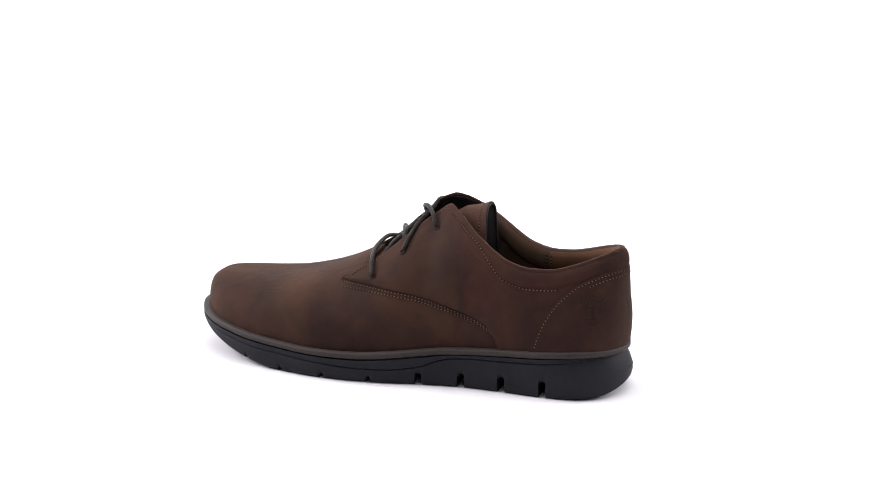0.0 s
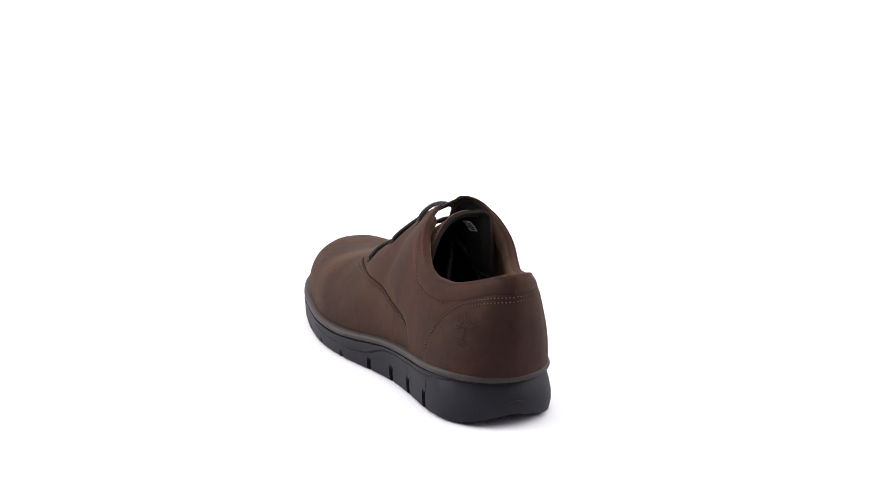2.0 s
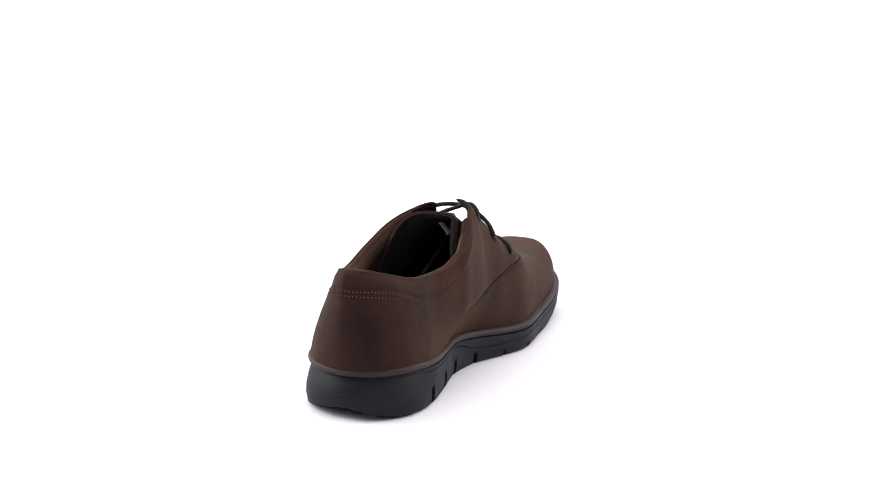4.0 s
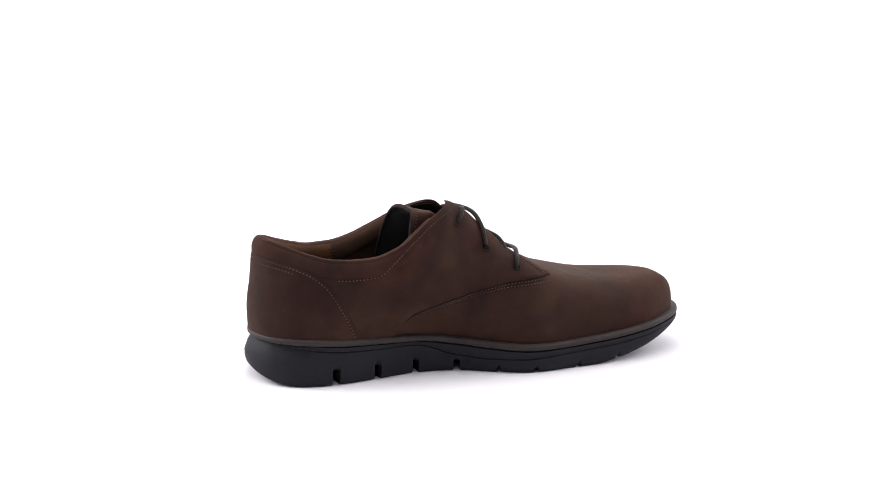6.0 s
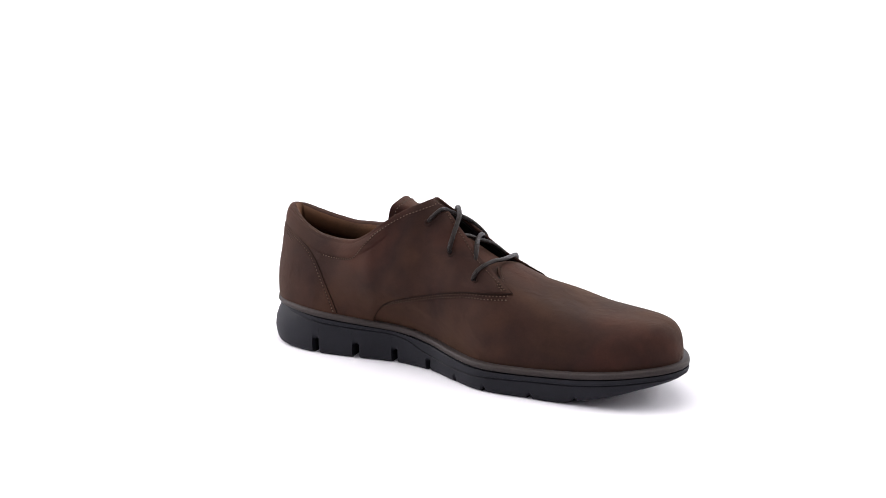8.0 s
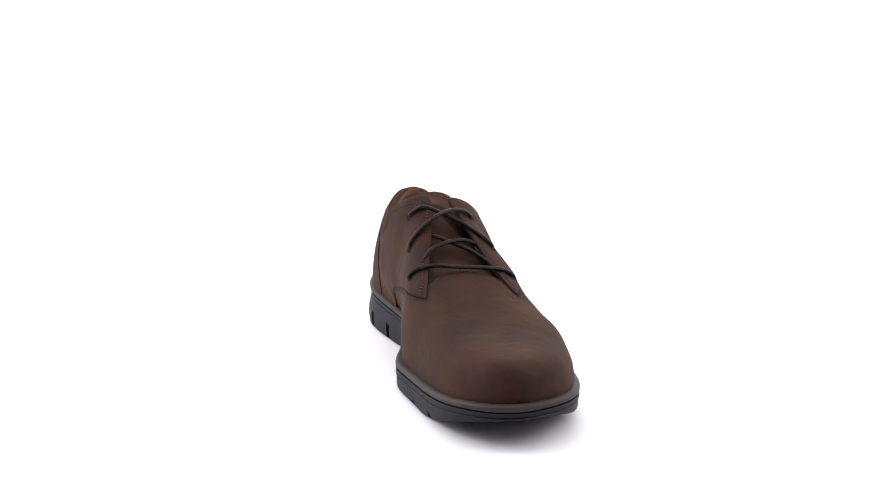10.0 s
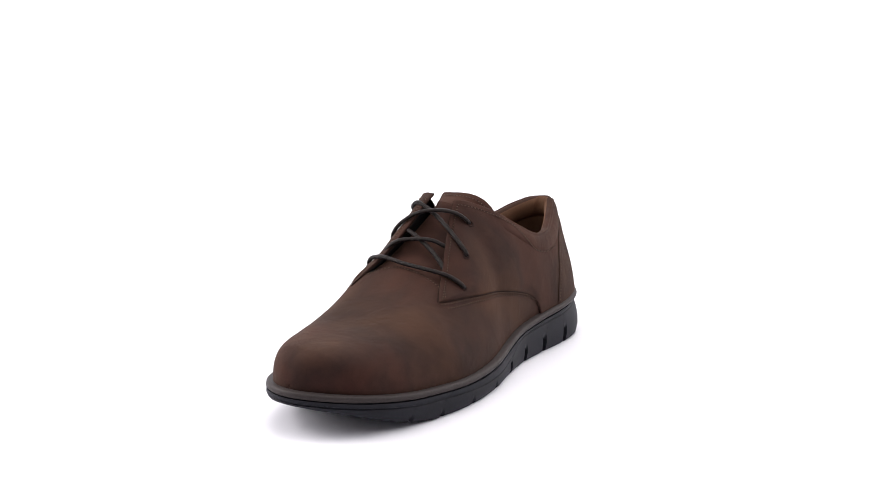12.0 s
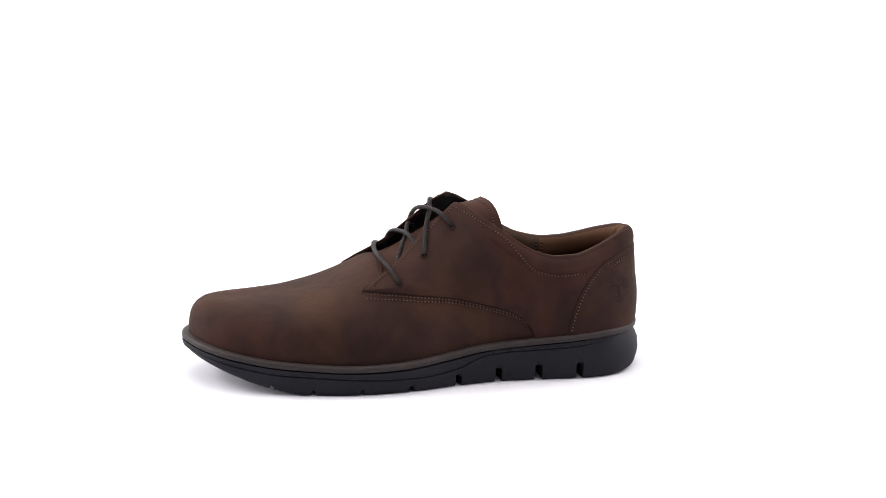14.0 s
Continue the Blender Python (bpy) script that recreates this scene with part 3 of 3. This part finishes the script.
def stitch_row(points, normals_off, name="stitching", pitch=2.3, long=1.55, thick=0.43):
    p = np.array(points)
    d = np.concatenate([[0], np.cumsum(np.linalg.norm(np.diff(p, axis=0), axis=1))])
    verts, faces = [], []
    for s in np.arange(0.6, d[-1] - 0.6, pitch):
        a = np.array([np.interp(s, d, p[:, k]) for k in range(3)])
        b = np.array([np.interp(min(s + long, d[-1]), d, p[:, k]) for k in range(3)])
        n = np.array([np.interp(s, d, np.array(normals_off)[:, k]) for k in range(3)])
        n /= max(np.linalg.norm(n), 1e-6)
        t = (b - a) / max(np.linalg.norm(b - a), 1e-6)
        w = np.cross(n, t) * thick
        m = (a + b) / 2
        k = len(verts)
        verts += [a - n * 0.2, m + w + n * 0.1, m + n * thick * 1.1, m - w + n * 0.1, b - n * 0.2]
        faces += [(k, k + 1, k + 2), (k, k + 2, k + 3), (k + 4, k + 2, k + 1), (k + 4, k + 3, k + 2)]
    ob = link_mesh(name, verts, faces, THREAD, shoe, "row of tan stitches", smooth=False)
    tagged(ob, kind="stuff")
    # dark needle holes between the stitches
    verts, faces = [], []
    for s in np.arange(0.6 - (pitch - long) / 2, d[-1] - 0.6, pitch):
        c, e = (np.array([np.interp(max(s + h, 0), d, p[:, k]) for k in range(3)]) for h in (0, 0.2))
        n = np.array([np.interp(max(s, 0), d, np.array(normals_off)[:, k]) for k in range(3)])
        n /= max(np.linalg.norm(n), 1e-6)
        t = (e - c) / max(np.linalg.norm(e - c), 1e-6)
        w = np.cross(n, t)
        k = len(verts)
        verts += [c + n * 0.16 + 0.62 * (math.cos(a) * t + 0.9 * math.sin(a) * w) for a in np.arange(6) * math.pi / 3]
        faces.append(tuple(range(k, k + 6)))
    tagged(link_mesh("needle_row", verts, faces, EDGE, shoe, "row of dark needle holes", smooth=False), kind="stuff")


def stitch_along(xs, qs, off):
    xs, qs = np.array(xs, float), np.array(qs, float)
    off = np.zeros(xs.shape) + off
    p = skin(xs, qs, off)
    n = skin(xs, qs, off + 1.0) - p
    stitch_row(p, n)


def build_stitching():
    for side in (1, -1):
        # double row along the curved seam
        for up, off in ((-1.9, 0.45), (-4.6, 0.2)):
            xs = np.linspace(SEAMX[side] + max(up, 0) * 0.6, TIPX[side] - 1.5, 120)
            z = seam[side](xs - up * 0.55) + up * 0.75
            stitch_along(xs, q_at_z(side, xs, np.maximum(z, welt_top(xs) + 0.6)), off)
        # along the lace edge and below the collar
        xs = np.linspace(CTRX[side] - 14, TIPX[side] - 7, 160)
        a = upward(side, q_at_z(side, xs, topline[side](xs) - 12.3 + 8.3 * step(76, 98, xs)))
        b = upward(side, q_at_y(side, xs, gap[side](np.maximum(xs, 112)) + 3.2))
        b = np.where(xs < 112, 1.57, b)
        stitch_along(xs, upward(side, np.minimum(a, b)), 1.8 + flap(side, xs, np.minimum(a, b)) + 0.8 * step(76, 88, xs) * (1 - step(99, 113, xs)))
        # short cross stitching at the front tip
        for k in (6.0, 8.5):
            xs = np.linspace(TIPX[side] - k - 6, TIPX[side] - k + 1.5, 12)
            lo, hi = upward(side, q_at_z(side, xs, seam[side](xs))), opening(side, xs)
            stitch_along(xs, upward(side, lo + (hi - lo) * np.linspace(0.85, 0.3, 12)), 1.4)
        # edge of the heel counter
        xs = U0 + 20 * np.linspace(0, 1, 40) ** 2
        stitch_along(xs, q_at_z(side, xs, counter[side](xs) - 4.6), 2.35)
        xs = U0 + (CTRX[side] - 2.2 - U0) * np.linspace(0, 1, 110) ** 2
        z = np.minimum(counter[side](xs + 2.0), counter[side](xs) - 1.2) - 0.6
        stitch_along(xs, q_at_z(side, xs, np.maximum(z, welt_top(xs) + 1)), 2.35)
        # seam of the collar lining
        for x in (59.0, 62.0):
            zs = float(topline[side](x)) - np.linspace(2.0, 11.0, 12)
            offs = np.interp(np.linspace(0, 9, 12), [0, 1.5, 5, 9], [-6.6, -6.9, -7.9, -8.0])
            p = np.array([skin(x, q_at_z(side, x, z), np.array(o)) for z, o in zip(zs, offs)])
            n = np.array([skin(x, q_at_z(side, x, z), np.array(o - 1)) for z, o in zip(zs, offs)]) - p
            stitch_row(p, n)
    vs = np.linspace(-0.95, 0.95, 60)
    p = np.array([tongue_point(bow(99.5, v), v, 0.05) for v in vs])
    n = np.array([tongue_point(bow(99.5, v), v, 1.05) for v in vs]) - p
    stitch_row(p, n)
    qs = np.linspace(0.95, 2.3, 90)
    xs = throat(qs)
    dy = form(xs, qs)[:, 1] - ridge_y(xs)
    keep = (dy < gap[1](xs) + 1) & (dy > -gap[-1](xs) - 1)
    stitch_along((xs + 2.0)[keep], qs[keep], 0.1)


def build_emblem():
    """A pressed round tree-like mark, as plain shapes on the counter."""
    verts, faces = [], []

    def blob(cx, cz, rx, rz):
        k = len(verts)
        verts.append(skin(cx, q_at_z(1, cx, cz), np.array(2.4)))
        for i in range(10):
            a = 2 * math.pi * i / 10
            x, z = cx + rx * math.cos(a), cz + rz * math.sin(a)
            verts.append(skin(x, q_at_z(1, x, z), np.array(2.36)))
        for i in range(10):
            faces.append((k, k + 1 + i, k + 1 + (i + 1) % 10))
    rnd = random.Random(5)
    for i in range(13):
        a = math.pi * (-0.12 + 1.24 * i / 12)
        for r in (2.6, 4.2, 5.8, 7.4):
            if r > 3 or i % 2:
                blob(21 + r * math.cos(a) + rnd.uniform(-0.3, 0.3), 58 + 1.05 * r * math.sin(a) + rnd.uniform(-0.3, 0.3),
                     rnd.uniform(0.5, 0.85), rnd.uniform(0.45, 0.75))
    blob(21, 54.6, 0.9, 4.4)
    blob(19.2, 57.0, 1.9, 0.5)
    blob(22.8, 57.2, 1.9, 0.5)
    for w, z in ((5.6, 50.4), (4.4, 48.8), (2.8, 47.4)):
        blob(21, z, w, 0.4)
    link_mesh("emblem", verts, faces, EMBLEM, shoe, "dark pressed tree mark", smooth=True)


build_outsole()
build_welt()
build_vamp()
build_quarter(1)
build_quarter(-1)
build_counter()
build_collar()
build_insole()
build_tongue()
build_laces()
build_edges()
build_tails()
build_stitching()
build_emblem()
build_glue()
build_heel_glint()

# parts are placed in the shoe's own space: it turns about the middle of the turntable
SET = pose(0, 0, 0, 0, 0, 161.49) @ pose(-0.1303, 0.0098, 0.0006)
for child in shoe.children:
    child.matrix_local = SET


# ---- the white sweep ----
def build_sweep():
    profile = [(-4.0, 0.0), (-1.0, 0.0), (0.0, 0.0), (1.5, 0.0), (3.0, 0.0)]
    profile += [(3.0 + 1.2 * math.sin(a), 1.2 - 1.2 * math.cos(a)) for a in np.linspace(0.1, math.pi / 2, 14)]
    profile += [(4.2, 3.5)]
    verts = [(x, y, z) for y, z in profile for x in (-5, -2, 0, 2, 5)]
    data = bpy.data.meshes.new("ground")
    data.from_pydata(verts, [], grid_faces(len(profile), 5))
    for p in data.polygons:
        p.use_smooth = True
    data.materials.append(PAPER)
    tagged(new("ground", data), "seamless white studio paper sweep", "backdrop", kind="structure")


build_sweep()


def motions():
    # the turntable turns at one speed
    walk(shoe, [(i / 2, pose(0, 0, 0, 0, 0, -23.657 * i / 2)) for i in range(29)])


motions()
